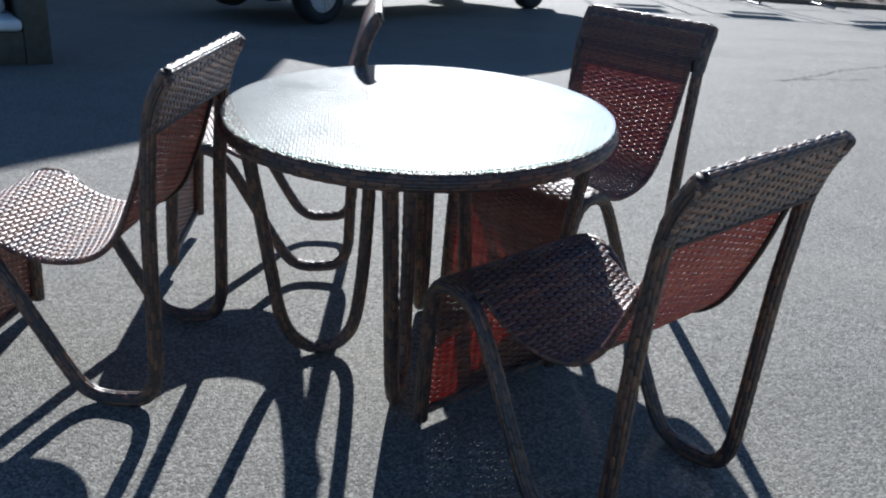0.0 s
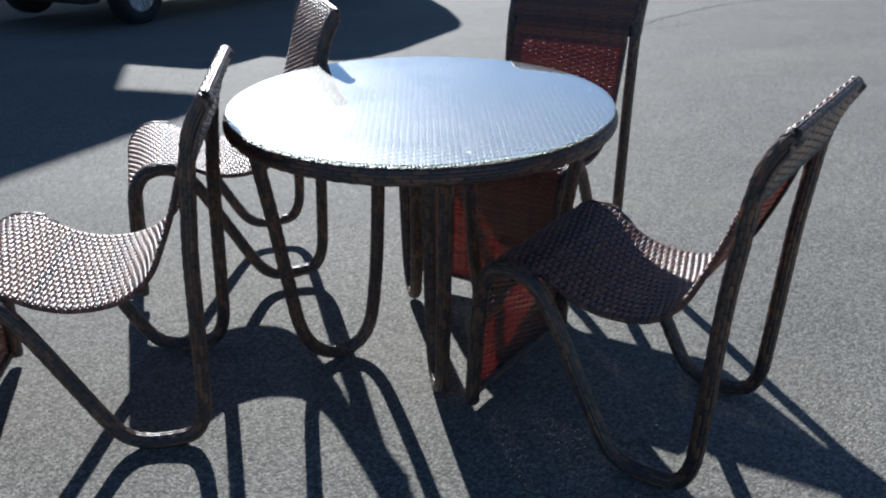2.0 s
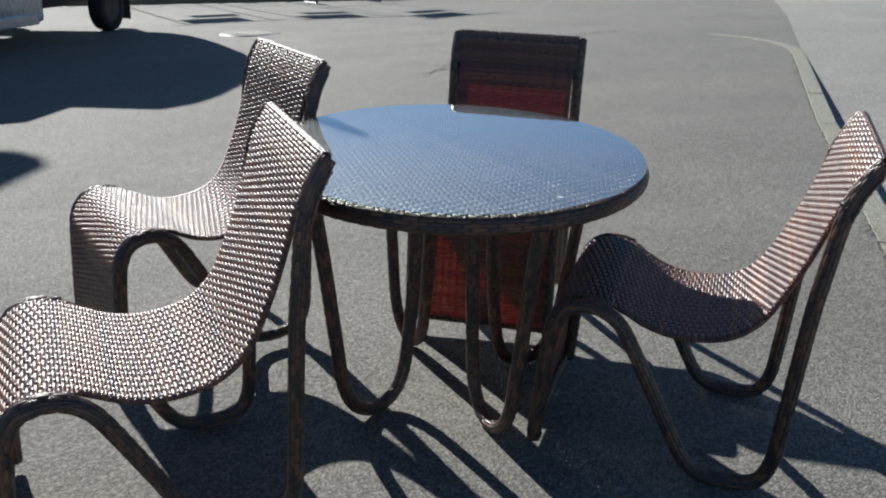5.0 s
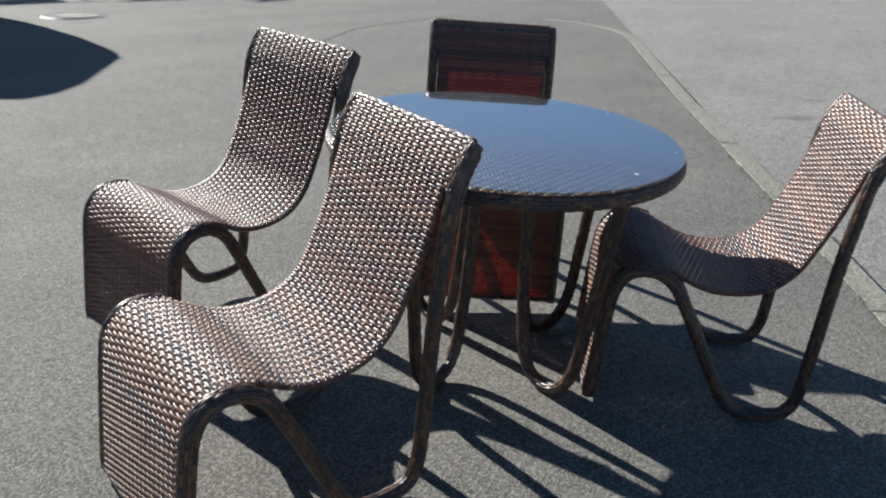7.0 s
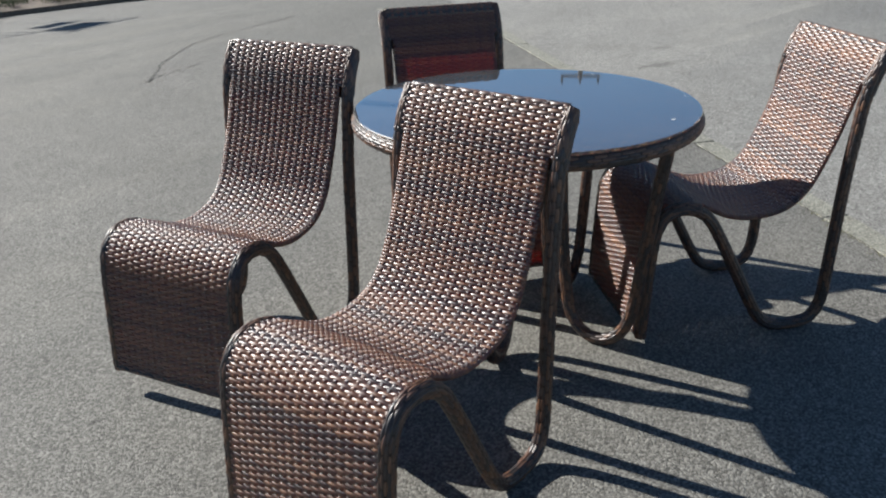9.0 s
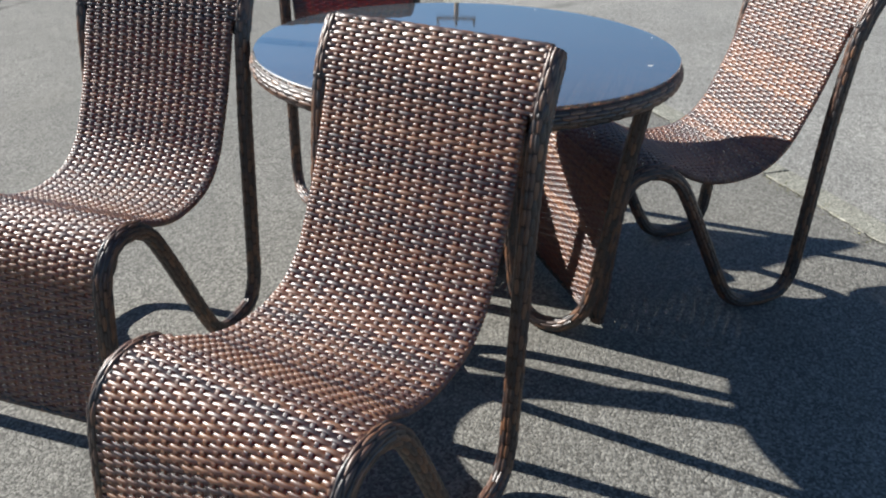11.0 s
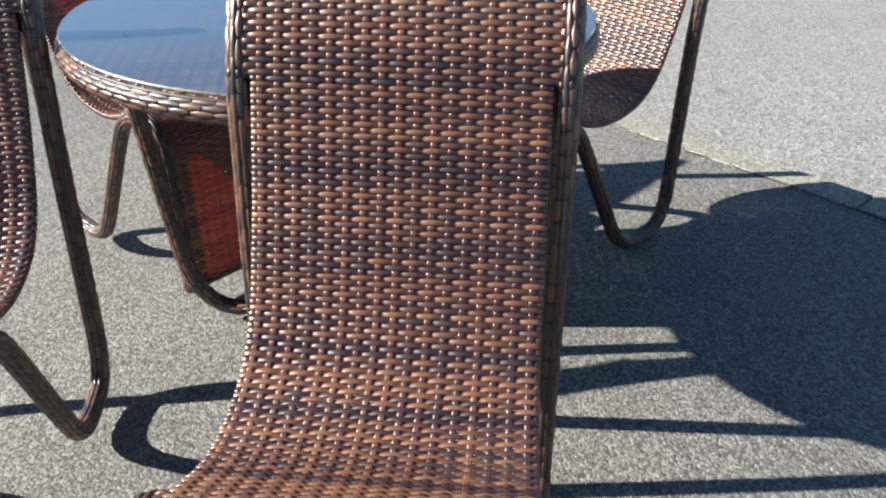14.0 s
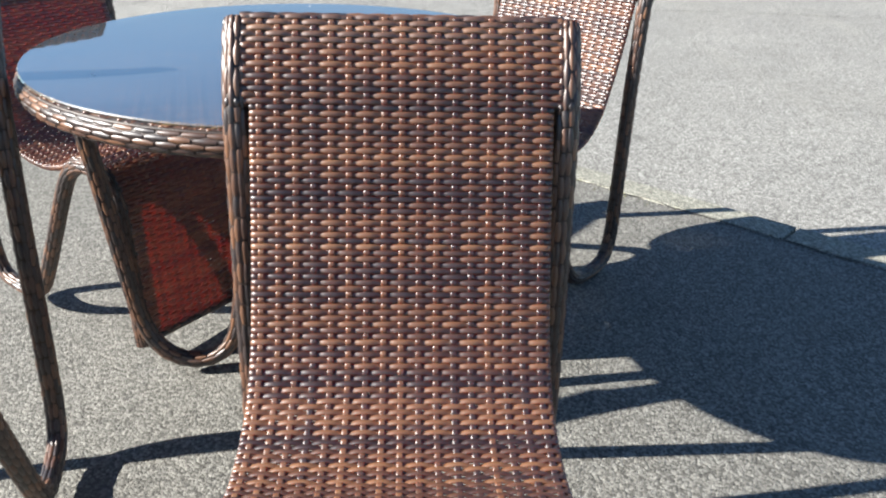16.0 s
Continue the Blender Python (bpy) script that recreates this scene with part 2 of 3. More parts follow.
def frames_along(path, side):
    """Tangents and two normals of a flat curve, with the given side direction as the second normal."""
    t = np.gradient(path, axis=0)
    t /= np.linalg.norm(t, axis=1)[:, None]
    side = np.array(side, float)
    b = np.tile(side / np.linalg.norm(side), (len(path), 1))
    b -= (b * t).sum(1)[:, None] * t
    b /= np.linalg.norm(b, axis=1)[:, None]
    n = np.cross(b, t)
    return t, n, b


def sweep(path, n, b, ring, cap=True, closed=False):
    """A tube with the ring of (n, b) offsets along the path."""
    ring = np.array(ring, float)
    k, m = len(ring), len(path)
    verts = (path[:, None, :] + ring[None, :, 0, None] * n[:, None, :] + ring[None, :, 1, None] * b[:, None, :]).reshape(-1, 3)
    faces = []
    for i in range(m if closed else m - 1):
        i2 = (i + 1) % m
        for j in range(k):
            j2 = (j + 1) % k
            faces.append((i * k + j, i * k + j2, i2 * k + j2, i2 * k + j))
    if cap and not closed:
        faces.append(tuple(range(k - 1, -1, -1)))
        faces.append(tuple((m - 1) * k + j for j in range(k)))
    return verts, faces


def circle(r, k, sy=1.0):
    return [(r * math.cos(2 * math.pi * i / k), r * sy * math.sin(2 * math.pi * i / k)) for i in range(k)]


def rod(path, side, r, k=10):
    p = np.array(path, float)
    _, n, b = frames_along(p, side)
    return sweep(p, n, b, circle(r, k))


def free_rod(path, r, k=8):
    """A round rod along any closed curve, its frame carried along without twist."""
    p = np.array(path, float)
    t = np.roll(p, -1, 0) - np.roll(p, 1, 0)
    t /= np.linalg.norm(t, axis=1)[:, None]
    v = np.cross(t[0], (0.3, 0.5, 0.8))
    ns = []
    for q in t:
        v = v - (v @ q) * q
        v /= np.linalg.norm(v)
        ns.append(v)
    n = np.array(ns)
    return sweep(p, n, np.cross(t, n), circle(r, k), closed=True)


def braid(path, n, b, radius, lanes, length=0.034, gap=0.006, start=0.0, sweep_angle=2 * math.pi, lift=0.0022, rng=None):
    """Lanes of slightly raised cane floats that lie along a tube, staggered from lane to lane."""
    rng = rng or random.Random(5)
    seg = np.linalg.norm(np.diff(path, axis=0), axis=1)
    at = np.concatenate([[0], np.cumsum(seg)])
    total, period = at[-1], length + gap
    verts, faces = [], []
    width = sweep_angle * radius / lanes
    for lane in range(lanes):
        mid = start + sweep_angle * (lane + 0.5) / lanes
        s = -rng.random() * 0.004 - (0.5 * period if lane % 2 else 0.0)
        while s < total - 0.004:
            e = s + length * rng.uniform(0.92, 1.08)
            s0, e0 = max(s, 0), min(e, total)
            if e0 - s0 > 0.008:
                base = len(verts)
                tilt = rng.uniform(-0.12, 0.12)
                for u in np.linspace(0, 1, 6):
                    d = s0 + (e0 - s0) * u
                    c = np.array([np.interp(d, at, path[:, q]) for q in range(3)])
                    nn = np.array([np.interp(d, at, n[:, q]) for q in range(3)])
                    bb = np.array([np.interp(d, at, b[:, q]) for q in range(3)])
                    hump = math.sin(math.pi * (0.06 + 0.88 * u))
                    half = 0.5 * width * (0.62 + 0.42 * hump)
                    for w, up in ((-1, -0.9), (-0.55, 0.75), (0, 1.0), (0.55, 0.75), (1, -0.9)):
                        ang = mid + w * half / radius + tilt * (u - 0.5) * width / radius
                        r = radius + lift * (1.35 * hump - 0.75) + 0.0011 * up
                        verts.append(c + r * (math.cos(ang) * nn + math.sin(ang) * bb))
                for i in range(5):
                    for j in range(4):
                        a = base + i * 5 + j
                        faces.append((a, a + 1, a + 6, a + 5))
            s += period
    return verts, faces


def box(cx, cy, cz, sx, sy, sz, bevel=0.0):
    bm = bmesh.new()
    bmesh.ops.create_cube(bm, size=1.0)
    bmesh.ops.transform(bm, matrix=Matrix.Translation((cx, cy, cz)) @ Matrix.Diagonal((sx, sy, sz, 1)), verts=bm.verts)
    if bevel:
        bmesh.ops.bevel(bm, geom=bm.edges[:], offset=bevel, segments=2, profile=0.5, affect="EDGES")
    return bm


def thing(name, label, category, group="", kind=""):
    return tagged(new(name), label, category, group, kind)


# ---- woven chair ----
STAKE, PITCH, WAVE = 0.0255, 0.0087, 0.0020
CANE_RING = [(-0.0017, 0.0049), (0.0002, 0.0036), (0.0011, 0.0022), (0.0011, -0.0022), (0.0002, -0.0036), (-0.0017, -0.0049), (-0.0024, -0.0028), (-0.0024, 0.0028)]
STAKE_RING = [(-0.0010, 0.0045), (0.0006, 0.0041), (0.0010, 0.0026), (0.0010, -0.0026), (0.0006, -0.0041), (-0.0010, -0.0045), (-0.0015, 0.0)]


def over_under(phase, rest=0.0, steep=3.0):
    """Flat-topped wave: up over one strand, down under the next; rest above 0 keeps it up for longer."""
    return np.tanh(steep * (np.cos(phase) + rest))


SEAT_LINE = [(-0.198, 0.9195), (-0.1799, 0.893), (-0.1574, 0.85), (-0.142, 0.805), (-0.1196, 0.73), (-0.0907, 0.64), (-0.0576, 0.558), (-0.0221, 0.485), (0.0281, 0.433), (0.09, 0.408),
             (0.17, 0.401), (0.24, 0.415), (0.3, 0.443), (0.355, 0.466), (0.41, 0.472), (0.458, 0.455), (0.492, 0.412), (0.506, 0.355), (0.518, 0.2), (0.528, 0.035)]
TUBE_LINE = [(-0.205, 0.902), (-0.1856, 0.868), (-0.1664, 0.825), (-0.1506, 0.76), (-0.1397, 0.65), (-0.1298, 0.54), (-0.1212, 0.36), (-0.1142, 0.2), (-0.1062, 0.095), (-0.078, 0.036), (-0.025, 0.0205), (0.05, 0.0205),
             (0.1, 0.046), (0.14, 0.105), (0.204, 0.225), (0.267, 0.343), (0.312, 0.414), (0.36, 0.446), (0.41, 0.451), (0.45, 0.435), (0.475, 0.398), (0.488, 0.343), (0.501, 0.19), (0.511, 0.019)]
TUBE_R, TUBE_X, NARROW, WIDE = 0.0178, 0.240, 0.213, 0.226


def weave_row(centre, tangent, normal, across, half, row, count, ends=0.0, broad=1.0):
    """One weft strand, over one stake and under the next; its ends turn down round the edge."""
    xs = np.arange(-half, half + 1e-6, STAKE / 6)
    phase = np.pi * (xs / STAKE + (count - 1) / 2 - row)
    off = 1.2 * WAVE * over_under(phase, 0.10, 1.3)
    if ends:
        xs = np.concatenate([[-half - 0.001, -half - 0.0065, -half - 0.004], xs, [half + 0.004, half + 0.0065, half + 0.001]])
        off = np.concatenate([[-ends, -ends * 0.55, 0.0], off, [0.0, -ends * 0.55, -ends]])
    path = centre + xs[:, None] * across + off[:, None] * normal
    t = np.gradient(path, axis=0)
    t /= np.linalg.norm(t, axis=1)[:, None]
    b = np.tile(tangent, (len(path), 1))
    n = np.cross(t, b)
    if n[len(n) // 2] @ normal < 0:
        n = -n
    return sweep(path, n, b, [(p, q * broad) for p, q in CANE_RING])


def wicker_chair():
    root = thing("wicker_chair", "brown woven resin wicker chair with curved sling seat", "chair", "chairs round the table")
    rng = random.Random(11)
    # side tubes, bound with cane
    for sx in (1, -1):
        line = spline([(sx * TUBE_X, y, z) for y, z in TUBE_LINE], 0.008)
        t, n, b = frames_along(line, (1, 0, 0))
        side = part("side_frame", sweep(line, n, b, circle(TUBE_R, 12)), CORE, root, "bent tube leg bound with braided cane")
        part("braid", braid(line, n, b, TUBE_R + 0.0006, 11, 0.033, 0.002, lift=0.0010, rng=rng), BRAID, side)["kind"] = "stuff"
    # sling: stakes along it, wefts across it
    line = spline([(0, y, z) for y, z in SEAT_LINE], PITCH)
    t, n, b = frames_along(line, (-1, 0, 0))
    if n[len(n) // 2][2] < 0:
        n = -n
    rows = len(line)
    count = 17
    top_rows = 15
    first_front = int(np.argmax(line[:, 1] > 0.325))
    geos = []
    fine = spline(line, PITCH / 4)
    tf, nf, bf = frames_along(fine, (-1, 0, 0))
    if nf[len(nf) // 2][2] < 0:
        nf = -nf
    for i in range(count):
        x = (i - (count - 1) / 2) * STAKE
        s = np.arange(len(fine)) / 4.0
        off = -1.05 * WAVE * over_under(np.pi * (i - s), 0.0, 1.5)
        path = fine + np.array([x, 0, 0]) + off[:, None] * nf
        geos.append(sweep(path, nf, bf, STAKE_RING))
    lo, hi = top_rows - 2, first_front + 2
    right = line[lo:hi] + np.array([NARROW - 0.002, 0, 0]) - 0.0075 * n[lo:hi]
    left = (line[lo:hi] - np.array([NARROW - 0.002, 0, 0]) - 0.0075 * n[lo:hi])[::-1]
    xs = np.linspace(NARROW - 0.008, -NARROW + 0.008, 30)
    foot = np.stack([xs, np.full(30, right[-1][1] + 0.004), np.full(30, right[-1][2] + 0.001)], 1)
    head = np.stack([-xs, np.full(30, right[0][1] - 0.004), np.full(30, right[0][2] + 0.004)], 1)
    sling = part("sling", free_rod(np.vstack([right, foot, left, head]), 0.0062), CORE, root, "woven sling on a bent rod frame")
    for g in geos:
        part("stake", g, CANE, sling)
    for j in range(rows):
        wide = j < top_rows or j >= first_front
        half = WIDE if wide else NARROW
        part("strand", weave_row(line[j], t[j], n[j], np.array([1.0, 0, 0]), half, j, count, 0.004 if wide else 0.013), LIP if j < 5 else CANE, sling)
    # the lip is woven double: a second layer hangs behind it
    reach = np.arange(0, 4 * (top_rows + 3))
    rear = spline(fine[reach] - nf[reach] * (0.034 * np.minimum(1, 0.62 + reach / 30.0))[:, None], PITCH / 4)
    tr, nr, br = frames_along(rear, (-1, 0, 0))
    if nr[len(nr) // 2] @ nf[reach[len(reach) // 2]] < 0:
        nr = -nr
    p = np.stack([np.linspace(-TUBE_X, TUBE_X, 30), np.full(30, rear[-1][1]), np.full(30, rear[-1][2])], 1)
    lip = part("lip_back", rod(p, (0, 1, 0), 0.006, 8), CORE, root, "back layer of the woven lip")
    for i in range(count):
        off = 0.7 * WAVE * over_under(np.pi * (i - np.arange(len(rear)) / 4.0), 0.0, 1.5)
        part("stake", sweep(rear + np.array([(i - (count - 1) / 2) * STAKE, 0, 0]) + off[:, None] * nr, nr, br, STAKE_RING), LIP, lip)
    for j in range(1, (len(rear) - 1) // 4 + 1):
        k = 4 * j
        part("strand", weave_row(rear[k], tr[k], -nr[k], np.array([1.0, 0, 0]), TUBE_X + 0.012, j, count, 0.006, 1.2), LIP, lip)
    # braided bindings down both edges of the lip and of the front panel
    for lo, hi in ((0, top_rows + 1), (first_front + 1, rows)):
        for sx in (1, -1):
            p = spline(line[lo:hi] + np.array([sx * (TUBE_X - 0.001), 0, 0]) - 0.0155 * n[lo:hi], 0.008)
            _, nn, bb = frames_along(p, (-1, 0, 0))
            if nn[len(nn) // 2] @ n[(lo + hi) // 2] < 0:
                nn = -nn
            edge = part("edge_binding", sweep(p, nn, bb, circle(0.0180, 16)), CORE, root, "rope-like braided cane edge")
            part("braid", braid(p, nn, bb, 0.0186, 14, 0.036, 0.003, lift=0.0016, rng=rng), BRAID, edge)["kind"] = "stuff"
    # bound rails along the top of the lip and the foot of the front panel
    crest = line[0] - 0.0125 * n[0] + 0.0030 * t[0]
    for name, y, z, h in (("top_rail", crest[1], crest[2], 0.0120), ("bottom_rail", 0.520, 0.034, 0.0104)):
        p = np.stack([np.linspace(-WIDE - 0.008, WIDE + 0.008, 40), np.full(40, y), np.full(40, z)], 1)
        tt, nn, bb = frames_along(p, (0, 1, 0))
        rail = part(name, sweep(p, nn, bb, circle(h, 12)), CORE, root, "rail bound with braided cane")
        part("braid", braid(p, nn, bb, h + 0.0006, 9, 0.030, 0.002, lift=0.0010, rng=rng), BRAID, rail)["kind"] = "stuff"
    p = line[first_front + 1] - 0.02 * n[first_front + 1]
    part("cross_bar", rod([(-TUBE_X, p[1], p[2]), (TUBE_X, p[1], p[2])], (0, 1, 0), 0.009), CORE, root)
    return root


# ---- round table ----
TABLE = (-0.104, 2.149)
TOP_R, TOP_Z = 0.540, 0.756
FLECKS = ((-0.041, 1.69, 0.009), (0.24, 1.775, 0.004), (0.385, 2.18, 0.004), (-0.34, 2.49, 0.005))
U_LINE = [(0.478, 0.705), (0.446, 0.50), (0.416, 0.28), (0.392, 0.13), (0.352, 0.052), (0.29, 0.0195), (0.224, 0.035), (0.179, 0.10), (0.155, 0.25), (0.140, 0.45), (0.130, 0.705)]


def round_table():
    root = thing("round_table", "round brown wicker table with a clear glass top", "table")
    rng = random.Random(23)
    # woven top
    turn = Matrix.Rotation(radians(103), 4, "Z")
    z = TOP_Z - 0.0088
    r = TOP_R - 0.013
    count = int(2 * r / STAKE) | 1
    geos = []
    for i in range(count):
        x = (i - (count - 1) / 2) * STAKE
        h = math.sqrt(max(0, r * r - x * x))
        if h < 0.02:
            continue
        ys = np.arange(-h, h, PITCH / 4)
        off = -1.05 * WAVE * over_under(np.pi * (i - ys / PITCH), 0.0, 1.5)
        path = np.stack([np.full(len(ys), x), ys, off], 1)
        _, n, b = frames_along(path, (-1, 0, 0))
        n = np.where(n[:, 2:3] < 0, -n, n)
        geos.append(sweep(path, n, b, STAKE_RING))
    around = np.linspace(0, 2 * np.pi, 120, endpoint=False)
    top = part("woven_top", free_rod(np.stack([r * np.cos(around), r * np.sin(around), 0 * around - 0.004], 1), 0.005), CORE, root, "woven brown cane panel under the glass")
    for g in geos:
        part("stake", g, CANE, top)
    top.matrix_basis = Matrix.Translation((0, 0, z)) @ turn
    rows = int(2 * r / PITCH)
    for j in range(-(rows // 2), rows // 2 + 1):
        y = j * PITCH
        h = math.sqrt(max(0, r * r - y * y))
        if h > 0.03:
            part("strand", weave_row(np.array([0, y, 0.0]), np.array([0, 1.0, 0]), np.array([0, 0, 1.0]), np.array([1.0, 0, 0]), h, j, count), CANE, top)
    # backing board, rim and glass
    ang = np.linspace(0, 2 * np.pi, 160, endpoint=False)
    loops = [(TOP_R - 0.03, z - 0.009), (TOP_R - 0.03, z - 0.02)]
    verts = [(rr * math.cos(a), rr * math.sin(a), zz) for rr, zz in loops for a in ang]
    k = len(ang)
    faces = [(i, (i + 1) % k, k + (i + 1) % k, k + i) for i in range(k)] + [tuple(range(k)), tuple(range(2 * k - 1, k - 1, -1))]
    part("backing_board", (verts, faces), CORE, root, smooth=False)
    ring = np.stack([(TOP_R - 0.0245) * np.cos(ang), (TOP_R - 0.0245) * np.sin(ang), np.full(k, TOP_Z - 0.0300)], 1)
    n = np.stack([np.cos(ang), np.sin(ang), 0 * ang], 1)
    b = np.tile((0, 0, 1.0), (k, 1))
    rim = part("rim", sweep(ring, n, b, circle(0.0225, 16), closed=True), CORE, root, "rim bound with braided cane")
    ring2 = np.vstack([ring, ring[:1]])
    n2, b2 = np.vstack([n, n[:1]]), np.vstack([b, b[:1]])
    part("braid", braid(ring2, n2, b2, 0.0232, 7, 0.036, 0.003, -1.75, 3.15, lift=0.0012, rng=rng), BRAID, rim)["kind"] = "stuff"
    loops = [(0.0, TOP_Z - 0.0045), (TOP_R - 0.012, TOP_Z - 0.0045), (TOP_R - 0.0095, TOP_Z - 0.0025), (TOP_R - 0.0095, TOP_Z - 0.001), (TOP_R - 0.0115, TOP_Z + 0.0015), (0.0, TOP_Z + 0.0015)]
    verts = [(rr * math.cos(a), rr * math.sin(a), zz) for rr, zz in loops[1:-1] for a in ang]
    m = len(loops) - 2
    faces = [(q * k + i, q * k + (i + 1) % k, (q + 1) * k + (i + 1) % k, (q + 1) * k + i) for q in range(m - 1) for i in range(k)]
    faces += [tuple(range(k - 1, -1, -1)), tuple((m - 1) * k + i for i in range(k))]
    glass = part("glass_top", (verts, faces), GLASS, root, "clear round glass sheet", smooth=False)
    glass.data.materials.append(EDGE)
    for p in glass.data.polygons:
        p.material_index = 0 if p.normal.z > 0.4 else 1
    glass.visible_shadow = False
    for fx, fy, size in FLECKS:
        blot = [(size * rng.uniform(0.5, 1.0) * math.cos(q * 0.6283), 0.7 * size * rng.uniform(0.5, 1.0) * math.sin(q * 0.6283), 0) for q in range(10)]
        fleck = part("dried_drip", ([(0, 0, 0.0008)] + blot, [(0, 1 + q, 1 + (q + 1) % 10) for q in range(10)]), DRIP, root, "dried white drip on the glass")
        fleck.matrix_basis = pose(fx - TABLE[0], fy - TABLE[1], TOP_Z + 0.0017, rz=70 * fx * 10)
    # four bent legs that stand radially
    for a in (197, 270.8, 0.8, 92.7):
        d = np.array([math.cos(radians(a)), math.sin(radians(a))])
        line = spline([(q * d[0], q * d[1], h) for q, h in U_LINE], 0.008)
        _, n, b = frames_along(line, (-d[1], d[0], 0))
        leg = part("leg", sweep(line, n, b, circle(0.0178, 12)), CORE, root, "bent tube leg bound with braided cane")
        part("braid", braid(line, n, b, 0.0184, 11, 0.033, 0.002, lift=0.0010, rng=rng), BRAID, leg)["kind"] = "stuff"
    root.matrix_basis = pose(TABLE[0], TABLE[1], 0)
    return root


# ---- ground ----
KERB_ANG, KERB_W, STEP = 47.3, 0.128, 0.095
kd = Vector((math.cos(radians(KERB_ANG)), math.sin(radians(KERB_ANG))))
kn = Vector((kd.y, -kd.x))
KERB_P = Vector((2.347, 2.385)) - kn * KERB_W


def lie(x, y):
    """Height of the yard: level round the table, falling gently away behind it but less so towards the road."""
    s = min(max(y - 2.0, 0.0), 26.0)
    return -0.0565 * s * min(1.0, s / 1.2 * 0.5 + 0.5) + 0.027 * min(max(x, 0.0), 9.0) * min(1.0, s / 1.5) * min(1.0, max(0.0, (17.0 - y) / 7.0))


BEND = ((-1.0, 0.0), (0.3, -0.05), (1.2, -0.10), (2.6, -0.145), (3.8, -0.145), (6.0, -0.15))


def kerb_at(s, w):
    """A point s along the kerb's slightly bent line and w across it, towards the road."""
    return KERB_P + kd * s + kn * (w + float(np.interp(s, [b[0] for b in BEND], [b[1] for b in BEND])))


def kerb_step(s):
    """The step down to the road, which runs out to nothing at the kerb's far end."""
    return STEP * min(1.0, max(0.0, (6.1 - s) / 3.0))


def ground():
    """One sheet: the yard, a low step down at the kerb, and the road beyond it."""
    far = 700
    stops = [-far, -120, -40, -20, -10] + [0.4 * i - 6 for i in range(68)] + [26, 40, 80, 200, far]
    inner = [-0.7 * i for i in range(32, 0, -1)]
    cols = [(-far, 0), (-120, 0), (-40, 0)] + [(w, 0) for w in inner] + [(-0.002, 0), (KERB_W - 0.02, -0.012), (KERB_W - 0.018, -STEP)]
    split = len(cols) - 1
    cols += [(KERB_W + 0.7 * i, -STEP) for i in range(1, 22)] + [(40, -STEP), (120, -STEP), (far, -STEP)]
    verts = []
    for s in stops:
        for w, dz in cols:
            p = kerb_at(s, w)
            verts.append((p.x, p.y, lie(p.x, p.y) + dz * kerb_step(s) / STEP))
    k = len(cols)
    faces, mats = [], []
    for i in range(len(stops) - 1):
        for j in range(k - 1):
            faces.append((i * k + j, (i + 1) * k + j, (i + 1) * k + j + 1, i * k + j + 1))
            mats.append(0 if j < split - 1 else 1)
    ob = part("ground", (verts, faces), YARD, smooth=False)
    ob.data.materials.append(ROAD)
    for p, m in zip(ob.data.polygons, mats):
        p.material_index = m
    if ob.data.polygons[0].normal.z < 0:
        ob.data.flip_normals()
    return tagged(ob, "worn grey asphalt yard and road", "ground", kind="structure")


ground()
kerb = thing("kerb", "narrow weathered concrete edging stones between yard and road", "kerb", kind="structure")
kerb_rng = random.Random(3)
STONE_L = 1.2
stone_mes = {}


def kerb_stone(a, b):
    """One edging stone between two points of the kerb's middle line, its top level with the yard."""
    length = round((b - a).length - 0.014, 2)
    if length not in stone_mes:
        bm = box(0, 0, 0, length, KERB_W, 0.12, 0.005)
        stone_mes[length] = bpy.data.meshes.new("kerb_stone")
        bm.to_mesh(stone_mes[length])
        bm.free()
        stone_mes[length].materials.append(CONCRETE)
    ha, hb = lie(a.x, a.y), lie(b.x, b.y)
    fall = math.degrees(math.atan2(ha - hb, (b - a).length))
    ob = new("kerb_stone", stone_mes[length])
    ob.parent = kerb
    ob.matrix_basis = pose((a.x + b.x) / 2, (a.y + b.y) / 2, 0.5 * (ha + hb) - 0.056 + kerb_rng.uniform(-0.002, 0.002), 0, fall, math.degrees(math.atan2(b.y - a.y, b.x - a.x)) + kerb_rng.uniform(-0.2, 0.2))


for i in range(-10, 5):
    kerb_stone(kerb_at(i * STONE_L, KERB_W / 2), kerb_at((i + 1) * STONE_L, KERB_W / 2))
TURN_IN = [kerb_at(q, w + KERB_W / 2) for q, w in ((6.0, 0.0), (6.45, -0.05), (6.85, -0.19), (7.15, -0.40), (7.4, -0.66), (7.58, -0.95))]
for a, b in zip(TURN_IN, TURN_IN[1:]):
    kerb_stone(a, b)

# ---- the table and its chairs ----
round_table()
chair = wicker_chair()
chair.matrix_basis = pose(-0.825, 1.938, 0, 0, 0, 89.9)
tagged(chair, "brown woven wicker chair with its back to the table", "chair", "chairs round the table")
for x, y, turn, words in ((-0.569, 2.8545, 100.9, "brown woven wicker chair turned away from the table"),
                          (0.446, 2.834, 143.2, "brown woven wicker chair pushed under the table"),
                          (0.518, 1.576, 46.3, "brown woven wicker chair facing the table near the kerb")):
    tagged(copy_thing(chair, pose(x, y, 0, 0, 0, turn)), words)


